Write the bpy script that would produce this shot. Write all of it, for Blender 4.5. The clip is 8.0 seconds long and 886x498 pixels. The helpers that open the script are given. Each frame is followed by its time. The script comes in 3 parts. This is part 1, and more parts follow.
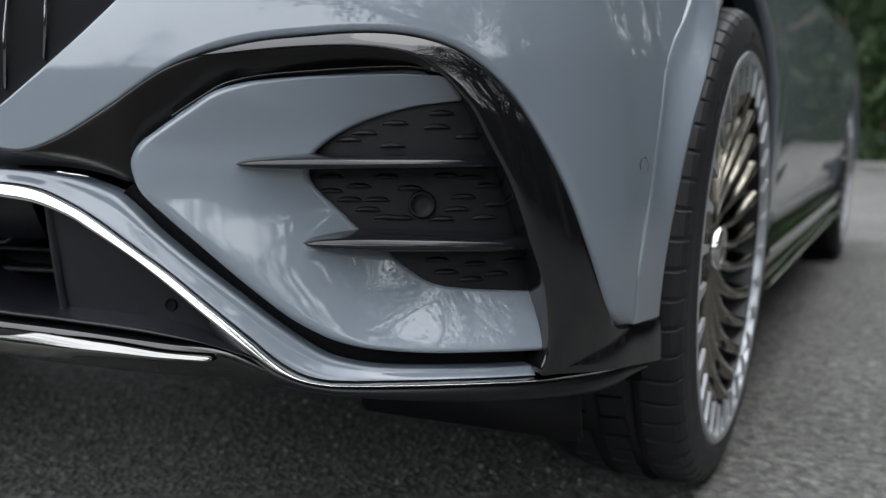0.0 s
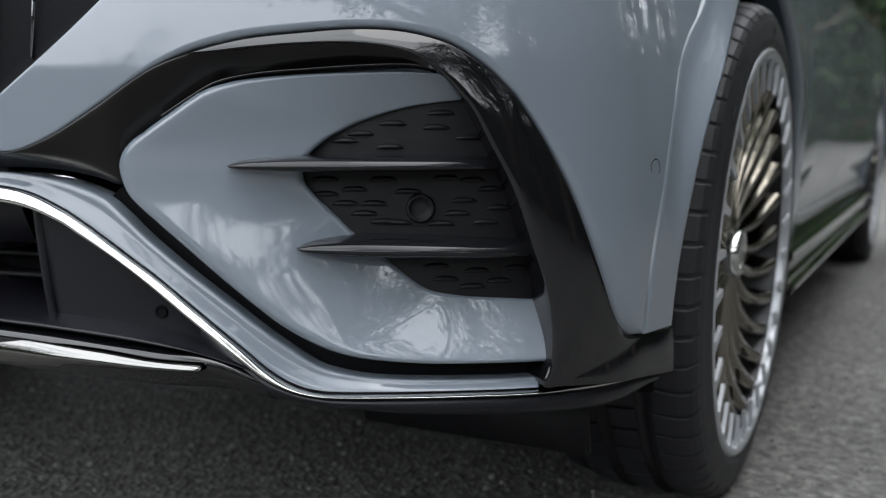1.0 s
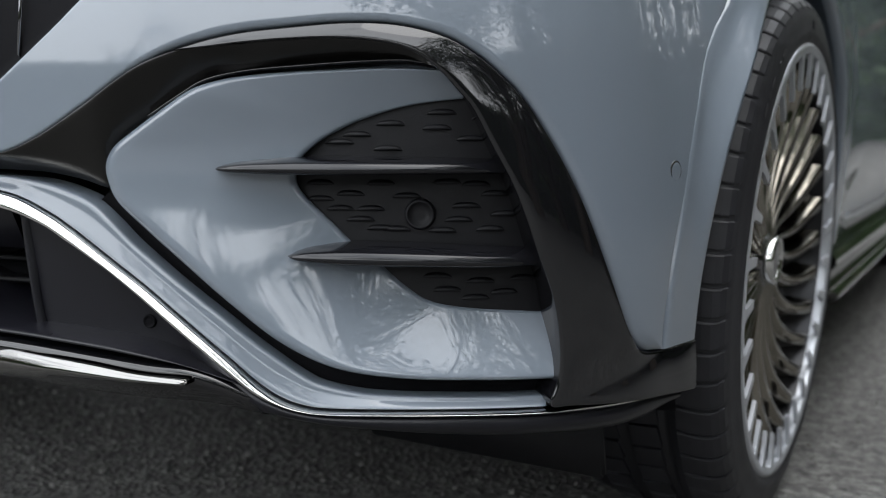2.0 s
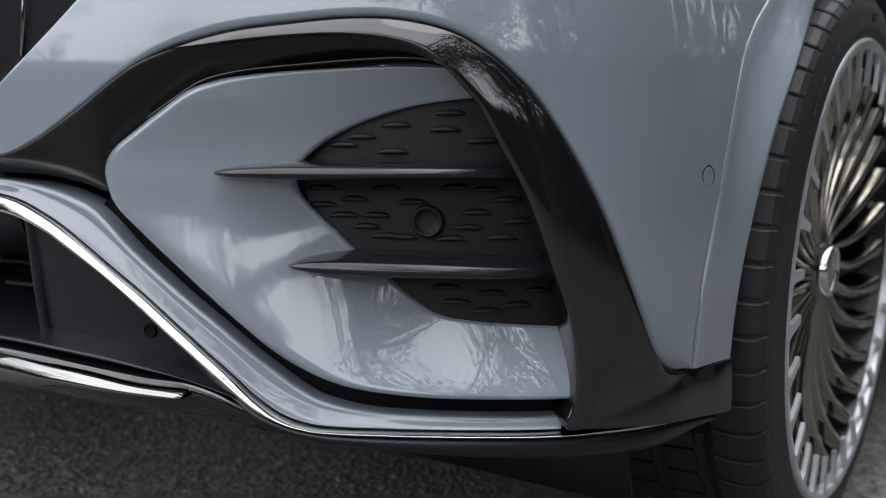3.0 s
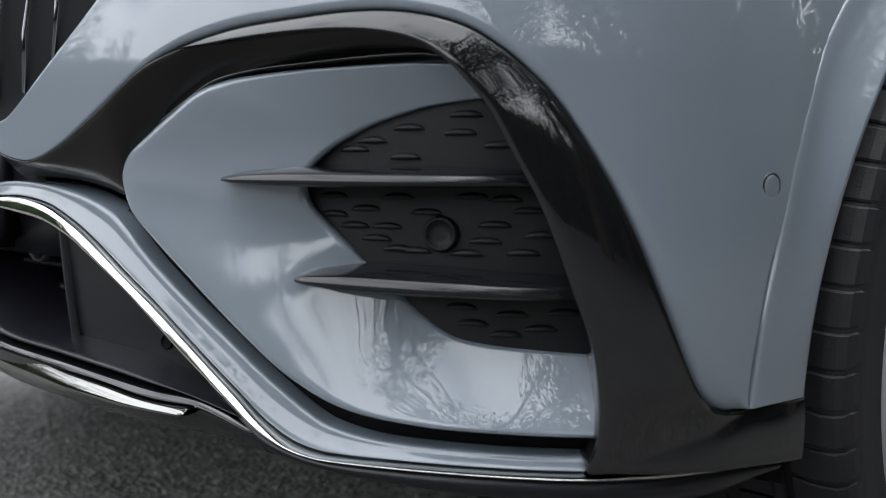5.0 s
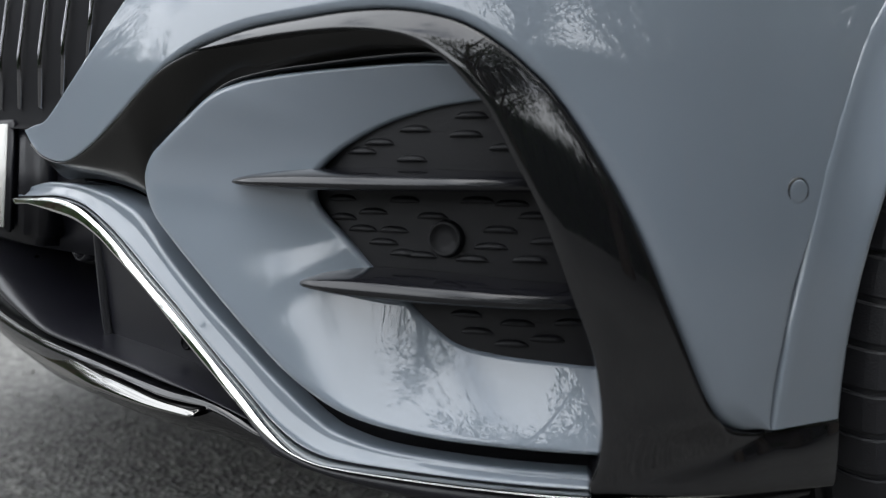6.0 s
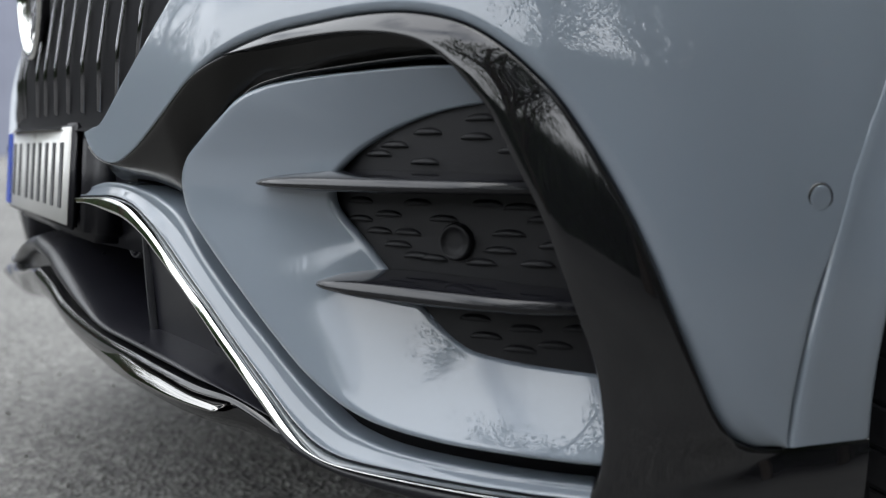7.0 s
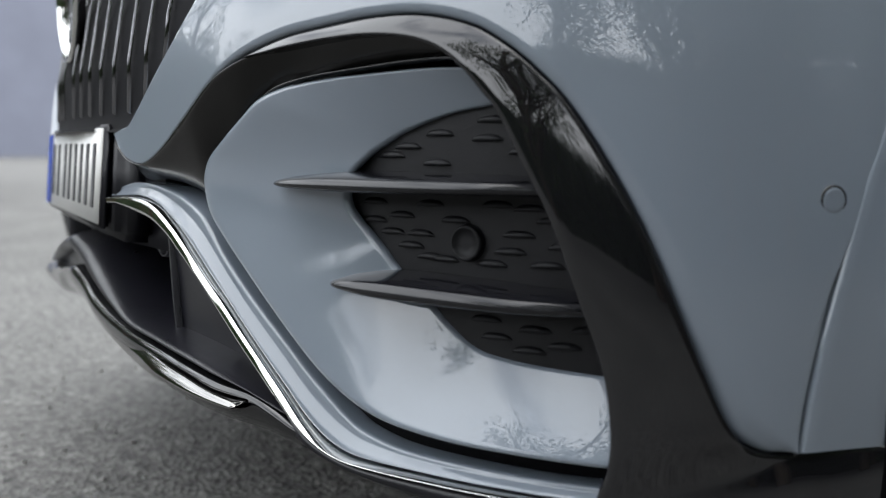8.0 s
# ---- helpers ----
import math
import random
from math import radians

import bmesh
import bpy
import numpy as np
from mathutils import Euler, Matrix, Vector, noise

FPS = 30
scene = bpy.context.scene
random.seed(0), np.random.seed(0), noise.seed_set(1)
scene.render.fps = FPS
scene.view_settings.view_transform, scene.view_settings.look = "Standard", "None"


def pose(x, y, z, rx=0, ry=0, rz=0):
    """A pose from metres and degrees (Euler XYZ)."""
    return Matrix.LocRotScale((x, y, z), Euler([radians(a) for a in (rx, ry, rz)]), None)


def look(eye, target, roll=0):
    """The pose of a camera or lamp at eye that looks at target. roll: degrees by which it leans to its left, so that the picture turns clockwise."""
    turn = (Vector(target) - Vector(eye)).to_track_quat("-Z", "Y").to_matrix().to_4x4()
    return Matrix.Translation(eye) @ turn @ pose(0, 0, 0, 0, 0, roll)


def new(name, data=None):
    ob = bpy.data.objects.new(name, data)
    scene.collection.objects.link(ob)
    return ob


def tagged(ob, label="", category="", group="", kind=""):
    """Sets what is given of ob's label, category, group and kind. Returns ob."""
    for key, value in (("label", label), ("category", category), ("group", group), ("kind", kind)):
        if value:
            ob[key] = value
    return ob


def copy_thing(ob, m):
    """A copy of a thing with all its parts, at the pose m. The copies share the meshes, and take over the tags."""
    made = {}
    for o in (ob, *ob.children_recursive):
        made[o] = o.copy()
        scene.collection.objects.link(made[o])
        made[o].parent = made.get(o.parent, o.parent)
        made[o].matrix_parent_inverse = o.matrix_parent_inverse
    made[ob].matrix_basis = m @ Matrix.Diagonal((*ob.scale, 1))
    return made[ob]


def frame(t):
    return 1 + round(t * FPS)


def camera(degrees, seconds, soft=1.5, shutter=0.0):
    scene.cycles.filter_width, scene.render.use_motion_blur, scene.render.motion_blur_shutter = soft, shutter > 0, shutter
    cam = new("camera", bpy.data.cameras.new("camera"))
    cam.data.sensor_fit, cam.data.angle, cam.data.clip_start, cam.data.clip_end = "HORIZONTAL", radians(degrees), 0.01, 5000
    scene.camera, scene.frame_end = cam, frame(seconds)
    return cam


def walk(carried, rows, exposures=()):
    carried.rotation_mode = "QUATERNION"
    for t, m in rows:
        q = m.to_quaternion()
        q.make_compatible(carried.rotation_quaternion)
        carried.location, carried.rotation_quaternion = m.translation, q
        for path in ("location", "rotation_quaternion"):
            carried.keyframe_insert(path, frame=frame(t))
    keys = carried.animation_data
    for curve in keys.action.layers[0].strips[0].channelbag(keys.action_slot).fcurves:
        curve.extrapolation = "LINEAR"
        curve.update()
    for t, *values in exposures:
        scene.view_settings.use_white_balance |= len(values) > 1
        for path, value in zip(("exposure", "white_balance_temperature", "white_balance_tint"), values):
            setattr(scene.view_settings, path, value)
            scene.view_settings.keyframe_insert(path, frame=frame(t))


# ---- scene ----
cam = camera(49.9, 8.0, soft=1.1)
METRES, EYE, TILT, LEAN, TURN = 0.55, 0.547, -6.9, 0.0, 26.0
ROWS = [
    (0.0, 0.0, 0.0, 0.0, 0.0, 0.0, -0.0),
    (0.5, 0.0194, 0.0336, 0.0036, 0.59, 0.02, -0.02),
    (1.0, 0.0485, 0.0788, 0.01, 1.58, 0.02, -0.14),
    (1.5, 0.0842, 0.1336, 0.0175, 2.81, 0.0, -0.28),
    (3.0, 0.2151, 0.3025, 0.0394, 8.72, 0.04, -0.92),
    (3.5, 0.2611, 0.3549, 0.0459, 11.1, 0.06, -1.17),
    (4.0, 0.3128, 0.4093, 0.0531, 13.8, 0.01, -1.49),
    (4.5, 0.3573, 0.4527, 0.058, 16.14, -0.01, -1.71),
    (6.0, 0.5287, 0.5874, 0.0717, 25.33, -0.11, -2.8),
    (6.5, 0.5927, 0.6284, 0.077, 28.79, -0.24, -3.16),
    (7.0, 0.6556, 0.6647, 0.0805, 32.36, -0.34, -3.66),
    (7.5, 0.6884, 0.6815, 0.0821, 34.37, -0.4, -3.9),
    (8.0, 0.7012, 0.6869, 0.0825, 35.21, -0.42, -4.05),
]
walk(cam, [(t, pose(1.225, -1.42, EYE, TILT, LEAN, TURN) @ pose(METRES * x, METRES * y, METRES * z, 90 + pitch, roll, yaw)) for t, x, y, z, yaw, pitch, roll in ROWS])
SKY, SUN = 0.22, 1.0
bpy.context.scene.view_settings.exposure = -0.19
cam.data.dof.use_dof, cam.data.dof.focus_distance, cam.data.dof.aperture_fstop = True, 0.88, 4.6

# ---- world, sun ----
world = bpy.data.worlds.new("world")
scene.world = world
world.use_nodes = True
wn, wl = world.node_tree.nodes, world.node_tree.links
wn.clear()
w_out = wn.new("ShaderNodeOutputWorld")
w_bg = wn.new("ShaderNodeBackground")
w_sky = wn.new("ShaderNodeTexSky")
w_sky.sky_type, w_sky.sun_disc = "NISHITA", False
w_sky.sun_elevation, w_sky.sun_rotation = radians(72), radians(113)
w_co = wn.new("ShaderNodeTexCoord")
w_map = wn.new("ShaderNodeMapping")
w_map.inputs["Scale"].default_value = (1.0, 1.0, 2.2)
w_noise = wn.new("ShaderNodeTexNoise")
w_noise.inputs["Scale"].default_value = 1.7
w_noise.inputs["Detail"].default_value = 7.0
w_noise.inputs["Roughness"].default_value = 0.58
w_ramp = wn.new("ShaderNodeValToRGB")
w_ramp.color_ramp.elements[0].position, w_ramp.color_ramp.elements[1].position = 0.28, 0.50
w_mix = wn.new("ShaderNodeMixRGB")
w_mix.inputs[2].default_value = (20.0, 20.8, 21.8, 1)
wl.new(w_co.outputs["Generated"], w_map.inputs[0])
wl.new(w_map.outputs[0], w_noise.inputs["Vector"])
wl.new(w_noise.outputs["Fac"], w_ramp.inputs[0])
wl.new(w_ramp.outputs[0], w_mix.inputs[0])
wl.new(w_sky.outputs[0], w_mix.inputs[1])
wl.new(w_mix.outputs[0], w_bg.inputs[0])
w_bg.inputs[1].default_value = SKY
wl.new(w_bg.outputs[0], w_out.inputs[0])

sun_data = bpy.data.lights.new("sun", "SUN")
sun_data.energy, sun_data.angle, sun_data.color = SUN, radians(42), (1.0, 0.97, 0.93)
sun = new("sun", sun_data)
sun.matrix_world = look((2.4, -1.0, 8), (0, 0, 0))


# ---- materials ----
def material(name, colour, rough=0.5, metal=0.0, vary=0.0, scale=30.0, bump=0.0, bump_scale=200.0, coat=0.0, spec=0.5, rough_vary=0.0):
    m = bpy.data.materials.new(name)
    m.use_nodes = True
    n, l = m.node_tree.nodes, m.node_tree.links
    b = n["Principled BSDF"]
    b.inputs["Base Color"].default_value = (*colour, 1)
    b.inputs["Roughness"].default_value, b.inputs["Metallic"].default_value = rough, metal
    b.inputs["Coat Weight"].default_value, b.inputs["Coat Roughness"].default_value = coat, 0.012
    b.inputs["Specular IOR Level"].default_value = spec
    b.inputs["Coat IOR"].default_value = 1.62
    co = n.new("ShaderNodeTexCoord")
    if vary or rough_vary:
        t = n.new("ShaderNodeTexNoise")
        t.inputs["Scale"].default_value, t.inputs["Detail"].default_value = scale, 6.0
        l.new(co.outputs["Object"], t.inputs["Vector"])
        if vary:
            x = n.new("ShaderNodeMixRGB")
            x.inputs[1].default_value = (*[c * (1 - vary) for c in colour], 1)
            x.inputs[2].default_value = (*[min(1, c * (1 + vary)) for c in colour], 1)
            l.new(t.outputs["Fac"], x.inputs[0])
            l.new(x.outputs[0], b.inputs["Base Color"])
        if rough_vary:
            r = n.new("ShaderNodeMapRange")
            r.inputs["To Min"].default_value, r.inputs["To Max"].default_value = max(0, rough - rough_vary), rough + rough_vary
            l.new(t.outputs["Fac"], r.inputs[0])
            l.new(r.outputs[0], b.inputs["Roughness"])
    if bump:
        t = n.new("ShaderNodeTexNoise")
        t.inputs["Scale"].default_value, t.inputs["Detail"].default_value = bump_scale, 4.0
        k = n.new("ShaderNodeBump")
        k.inputs["Strength"].default_value, k.inputs["Distance"].default_value = bump, 0.002
        l.new(co.outputs["Object"], t.inputs["Vector"])
        l.new(t.outputs["Fac"], k.inputs["Height"])
        l.new(k.outputs[0], b.inputs["Normal"])
    return m


PAINT = material("grey_paint", (0.148, 0.174, 0.206), 0.46, 0.0, 0.03, 3.0, 0.003, 60.0, 1.0, 0.25)
GLOSS = material("gloss_black", (0.005, 0.005, 0.006), 0.045, 0.0, 0.2, 12.0, 0.0, 60.0, 0.0, 0.68, rough_vary=0.015)
BLADE = material("polished_black", (0.008, 0.008, 0.010), 0.08, 0.0, 0.2, 12.0, 0.0, 60.0, 0.0, 0.42, rough_vary=0.03)
BAND = material("semi_gloss_black", (0.007, 0.0065, 0.006), 0.22, 0.0, 0.25, 30.0, 0.05, 900.0, 0.0, 0.34, rough_vary=0.05)
SATIN = material("satin_black", (0.007, 0.007, 0.010), 0.30, 0.0, 0.2, 25.0, 0.12, 900.0, 0.0, 0.34, rough_vary=0.06)
MATT = material("matt_black", (0.006, 0.006, 0.0075), 0.45, 0.0, 0.25, 40.0, 0.25, 1200.0, 0.0, 0.25, rough_vary=0.08)
# Near-black colour carries the shade of gaps and recesses; liner and grille share it.
DARK = material("shade_and_liner_black", (0.004, 0.004, 0.005), 0.8, 0.0, 0.3, 8.0, spec=0.1)
CHROME = material("chrome", (0.60, 0.60, 0.585), 0.05, 1.0, 0.04, 10.0, rough_vary=0.03)
DARKCHROME = material("dark_polished_metal", (0.20, 0.20, 0.21), 0.12, 1.0, 0.1, 20.0, rough_vary=0.04)
BARREL = material("dark_barrel", (0.02, 0.02, 0.022), 0.3, 0.6, 0.2, 20.0)
# Warm tint in the metal stands for ground reflected in the spokes.
SPOKE = material("dark_polished_spoke", (0.26, 0.24, 0.205), 0.11, 1.0, 0.15, 20.0, rough_vary=0.05)
# Chrome darkened in colour to tone down the sky's glare on the blade.
SKID = material("dimmed_chrome", (0.24, 0.236, 0.228), 0.10, 1.0, 0.06, 9.0, rough_vary=0.04)
ALLOY = material("machined_alloy", (0.44, 0.455, 0.485), 0.34, 0.6, 0.06, 40.0, 0.05, 700.0, rough_vary=0.06)
RUBBER = material("tyre_rubber", (0.012, 0.012, 0.015), 0.5, 0.0, 0.35, 22.0, 0.2, 500.0, 0.0, 0.4, rough_vary=0.1)
PLATE = material("plate_white", (0.60, 0.60, 0.58), 0.3, 0.0, 0.03, 14.0)
INK = material("plate_ink", (0.07, 0.07, 0.075), 0.4, 0.0, 0.1, 40.0)
BLUE = material("plate_blue", (0.01, 0.05, 0.35), 0.3, 0.0, 0.05, 40.0)
GLASS = material("tinted_glass", (0.01, 0.012, 0.013), 0.03, 0.0, 0.1, 3.0, spec=0.7)
BARK = material("bark", (0.09, 0.07, 0.05), 0.9, 0.0, 0.4, 9.0, 0.8, 60.0)
LEAF = material("leaf", (0.045, 0.082, 0.020), 0.5, 0.0, 0.55, 1.4)
HEDGE = material("hedge_leaf", (0.030, 0.062, 0.018), 0.55, 0.0, 0.6, 1.8)
FLOWER = material("red_flower", (0.22, 0.03, 0.04), 0.6, 0.0, 0.3, 30.0)
RENDER_WALL = material("wall_plaster", (0.14, 0.148, 0.185), 0.9, 0.0, 0.18, 0.5, 0.3, 40.0)
STONE = material("loose_stone", (0.18, 0.177, 0.168), 0.85, 0.0, 0.5, 30.0, 0.4, 400.0)
KERB = material("kerb_stone", (0.20, 0.195, 0.19), 0.85, 0.0, 0.2, 6.0, 0.4, 80.0)


def asphalt():
    m = bpy.data.materials.new("asphalt")
    m.use_nodes = True
    n, l = m.node_tree.nodes, m.node_tree.links
    b = n["Principled BSDF"]
    b.inputs["Roughness"].default_value = 0.85
    co = n.new("ShaderNodeTexCoord")
    v = n.new("ShaderNodeTexVoronoi")
    v.inputs["Scale"].default_value = 95.0
    big = n.new("ShaderNodeTexNoise")
    big.inputs["Scale"].default_value, big.inputs["Detail"].default_value = 1.6, 8.0
    fine = n.new("ShaderNodeTexNoise")
    fine.inputs["Scale"].default_value, fine.inputs["Detail"].default_value = 38.0, 9.0
    for t in (v, big, fine):
        l.new(co.outputs["Object"], t.inputs["Vector"])
    grain = n.new("ShaderNodeValToRGB")
    grain.color_ramp.elements[0].position, grain.color_ramp.elements[1].position = 0.25, 0.78
    grain.color_ramp.elements[0].color, grain.color_ramp.elements[1].color = (0.030, 0.0295, 0.028, 1), (0.165, 0.161, 0.152, 1)
    l.new(fine.outputs["Fac"], grain.inputs[0])
    chip = n.new("ShaderNodeMixRGB")
    chip.blend_type, chip.inputs[0].default_value = "OVERLAY", 0.55
    l.new(grain.outputs[0], chip.inputs[1])
    bw = n.new("ShaderNodeRGBToBW")
    l.new(v.outputs["Color"], bw.inputs[0])
    l.new(bw.outputs[0], chip.inputs[2])
    wash = n.new("ShaderNodeMixRGB")
    wash.blend_type, wash.inputs[0].default_value = "OVERLAY", 0.5
    l.new(chip.outputs[0], wash.inputs[1])
    l.new(big.outputs["Fac"], wash.inputs[2])
    l.new(wash.outputs[0], b.inputs["Base Color"])
    add = n.new("ShaderNodeMath")
    l.new(v.outputs["Distance"], add.inputs[0])
    l.new(fine.outputs["Fac"], add.inputs[1])
    k = n.new("ShaderNodeBump")
    k.inputs["Strength"].default_value, k.inputs["Distance"].default_value = 0.9, 0.006
    l.new(add.outputs[0], k.inputs["Height"])
    l.new(k.outputs[0], b.inputs["Normal"])
    return m


ASPHALT = asphalt()


# ---- mesh helpers ----
def part(name, bm, mat, parent=None, label="", smooth=True):
    me = bpy.data.meshes.new(name)
    bm.normal_update()
    bm.to_mesh(me)
    bm.free()
    me.materials.append(mat)
    if smooth:
        me.polygons.foreach_set("use_smooth", [True] * len(me.polygons))
    ob = new(name, me)
    if parent is not None:
        ob.parent = parent
    if label:
        ob["label"] = label
    return ob


def spline(pts, n=12):
    """A smooth line through the given points."""
    p = np.array(pts, float)
    p = np.vstack([2 * p[0] - p[1], p, 2 * p[-1] - p[-2]])
    out = []
    for i in range(1, len(p) - 2):
        a, b, c, d = p[i - 1:i + 3]
        for k in range(n):
            t = k / n
            out.append(.5 * (2 * b + (c - a) * t + (2 * a - 5 * b + 4 * c - d) * t * t + (3 * b - a - 3 * c + d) * t ** 3))
    out.append(p[-2])
    return np.array(out)


def evenly(line, n):
    line = np.array(line, float)
    a = np.concatenate([[0], np.cumsum(np.linalg.norm(np.diff(line, axis=0), axis=1))])
    return np.array([[np.interp(v, a, line[:, k]) for k in range(line.shape[1])] for v in np.linspace(0, a[-1], n)])


# plan line of the bumper and flank, from the middle of the car round to its side
PLAN = [(-.12, -.742), (0, -.742), (.15, -.735), (.30, -.716), (.45, -.69), (.54, -.670), (.61, -.647), (.68, -.620), (.75, -.590), (.82, -.553),
        (.875, -.510), (.915, -.465), (.94, -.415), (.953, -.365), (.966, -.30), (.972, -.2), (.974, 0), (.974, .3), (.970, .62)]
CURVE = spline(PLAN, 16)
ARC = np.concatenate([[0], np.cumsum(np.linalg.norm(np.diff(CURVE, axis=0), axis=1))])
ARC -= np.interp(0, CURVE[:, 0], ARC)


def base(s, z, d=0.0):
    """The point at arc length s from the car's middle line, height z, d metres proud of the body's skin."""
    e = .012
    x, y = np.interp(s, ARC, CURVE[:, 0]), np.interp(s, ARC, CURVE[:, 1])
    tx = np.interp(s + e, ARC, CURVE[:, 0]) - np.interp(s - e, ARC, CURVE[:, 0])
    ty = np.interp(s + e, ARC, CURVE[:, 1]) - np.interp(s - e, ARC, CURVE[:, 1])
    r = math.hypot(tx, ty)
    side = min(1, max(0, (s - .90) / .18))
    back = min(1, max(0, (s - 1.18) / .15))
    up = max(0, z - .60)
    crown = .0015 - .3 * (min(z, .66) - .40) ** 2 - .156 * max(0, z - .66)
    d = d + side * (crown * (1 - back) + .10 * (min(z, .62) - .36) * back) - (1.1 - .8 * side) * up * up
    return (x + d * ty / r, y - d * tx / r, z)


def skin(rails, mirror=False, closed=False, only=1):
    """A bmesh of quads between rails, each a list of (s, z, d); mirror joins both halves at the car's middle line."""
    bm = bmesh.new()
    for side in ((1, -1) if mirror else (only,)):
        grid = [[bm.verts.new((side * p[0], p[1], p[2])) for p in (base(*q) for q in rail)] for rail in rails]
        rows = list(zip(grid, grid[1:])) + ([(grid[-1], grid[0])] if closed else [])
        for a, b in rows:
            for i in range(len(a) - 1):
                f = (a[i], a[i + 1], b[i + 1], b[i])
                bm.faces.new(f if side > 0 else f[::-1])
    if mirror:
        bmesh.ops.remove_doubles(bm, verts=bm.verts[:], dist=.0008)
    return bm


def pair(name, rails, mat, label):
    """The same piece on both sides of the car, each a part of its own."""
    for only in (1, -1):
        ob = part(name, skin(rails, only=only), mat, car, label)
    return ob


def between(top, bottom, profile, n=6):
    """Rails from the line top to the line bottom (matched points of (s, z) or (s, z, d)); profile: (share of the way, offset)."""
    a, b = [spline([(*p, 0)[:3] for p in line], n) for line in (top, bottom)]
    return [[(p[0], p[1], p[2] + o) for p in a + (b - a) * v] for v, o in profile]


def loft3(rails):
    bm = bmesh.new()
    grid = [[bm.verts.new(tuple(p)) for p in rail] for rail in rails]
    for a, b in zip(grid, grid[1:]):
        for i in range(len(a) - 1):
            bm.faces.new((a[i], a[i + 1], b[i + 1], b[i]))
    return bm


def box(bm, size, m):
    r = bmesh.ops.create_cube(bm, size=1.0, matrix=m @ Matrix.Diagonal((*size, 1)))
    return r["verts"]


def lathe(profile, n=96):
    """A turned body round the x axis; profile: (x, radius)."""
    bm = bmesh.new()
    rings = [[bm.verts.new((x, r * math.cos(2 * math.pi * k / n), r * math.sin(2 * math.pi * k / n))) for k in range(n)] for x, r in profile]
    for a, b in zip(rings, rings[1:]):
        for k in range(n):
            bm.faces.new((a[k], a[(k + 1) % n], b[(k + 1) % n], b[k]))
    return bm


# ---- ground and distance ----
bm = bmesh.new()
bmesh.ops.create_grid(bm, x_segments=40, y_segments=40, size=400)
tagged(part("ground", bm, ASPHALT), "coarse grey asphalt yard with worn aggregate", "ground", kind="structure")

bm = bmesh.new()
rnd = random.Random(4)
for k in range(5200):
    x, y = rnd.uniform(-1.6, 2.2), rnd.uniform(-1.25, 2.4)
    r = rnd.choice((.002, .003, .003, .004, .006)) * rnd.uniform(.7, 1.3)
    m = Matrix.Translation((x, y, r * .35)) @ Euler((rnd.random() * 6, rnd.random() * 6, rnd.random() * 6)).to_matrix().to_4x4() @ Matrix.Diagonal((r, r * .8, r * .6, 1))
    v = [bm.verts.new(m @ Vector(p)) for p in ((1, 0, 0), (-1, 0, 0), (0, 1, 0), (0, -1, 0), (0, 0, 1), (0, 0, -1))]
    for a, b, c in ((0, 2, 4), (2, 1, 4), (1, 3, 4), (3, 0, 4), (2, 0, 5), (1, 2, 5), (3, 1, 5), (0, 3, 5)):
        bm.faces.new((v[a], v[b], v[c]))
tagged(part("gravel", bm, STONE, smooth=False), "loose grey grit scattered over the asphalt", "gravel", kind="stuff")

bm = bmesh.new()
box(bm, (.6, 90, 15), pose(-60, -5, 7.5))
tagged(part("wall_west", bm, RENDER_WALL, smooth=False), "long blue-grey rendered wall in the distance", "wall", kind="structure")

bm = bmesh.new()
box(bm, (60, .25, .12), pose(6, 14.6, .06))
bmesh.ops.bevel(bm, geom=bm.edges[:], offset=.02, segments=2, affect="EDGES")
tagged(part("kerb", bm, KERB, smooth=False), "low weathered stone kerb before the hedge", "kerb", kind="structure")


def leaves(count, shape, size, seed, stems=None):
    """Many small folded leaves inside a lumpy volume given by shape(random) -> point."""
    rnd = random.Random(seed)
    verts, faces = [], []
    for k in range(count):
        c = Vector(shape(rnd))
        q = Euler((rnd.uniform(-1, 1), rnd.uniform(-1, 1), rnd.uniform(0, 6.3))).to_matrix()
        r = size * rnd.uniform(.6, 1.4)
        i = len(verts)
        verts += [c + q @ Vector(p) * r for p in ((-1, 0, 0), (0, -.42, .12), (1, 0, -.1), (0, .42, .12))]
        faces += [(i, i + 1, i + 2), (i, i + 2, i + 3)]
    me = bpy.data.meshes.new("leaves")
    me.from_pydata(verts, [], faces)
    return me


def limb(bm, a, b, ra, rb, n=8):
    a, b = Vector(a), Vector(b)
    q = (b - a).to_track_quat("Z", "Y").to_matrix()
    rows = []
    for t in (0, .33, .66, 1):
        c = a + (b - a) * t + Vector((math.sin(t * 7 + a.z), math.cos(t * 5 + a.x), 0)) * ra * .35
        r = ra + (rb - ra) * t
        rows.append([bm.verts.new(c + q @ Vector((r * math.cos(k * 6.2832 / n), r * math.sin(k * 6.2832 / n), 0))) for k in range(n)])
    for u, w in zip(rows, rows[1:]):
        for k in range(n):
            bm.faces.new((u[k], u[(k + 1) % n], w[(k + 1) % n], w[k]))


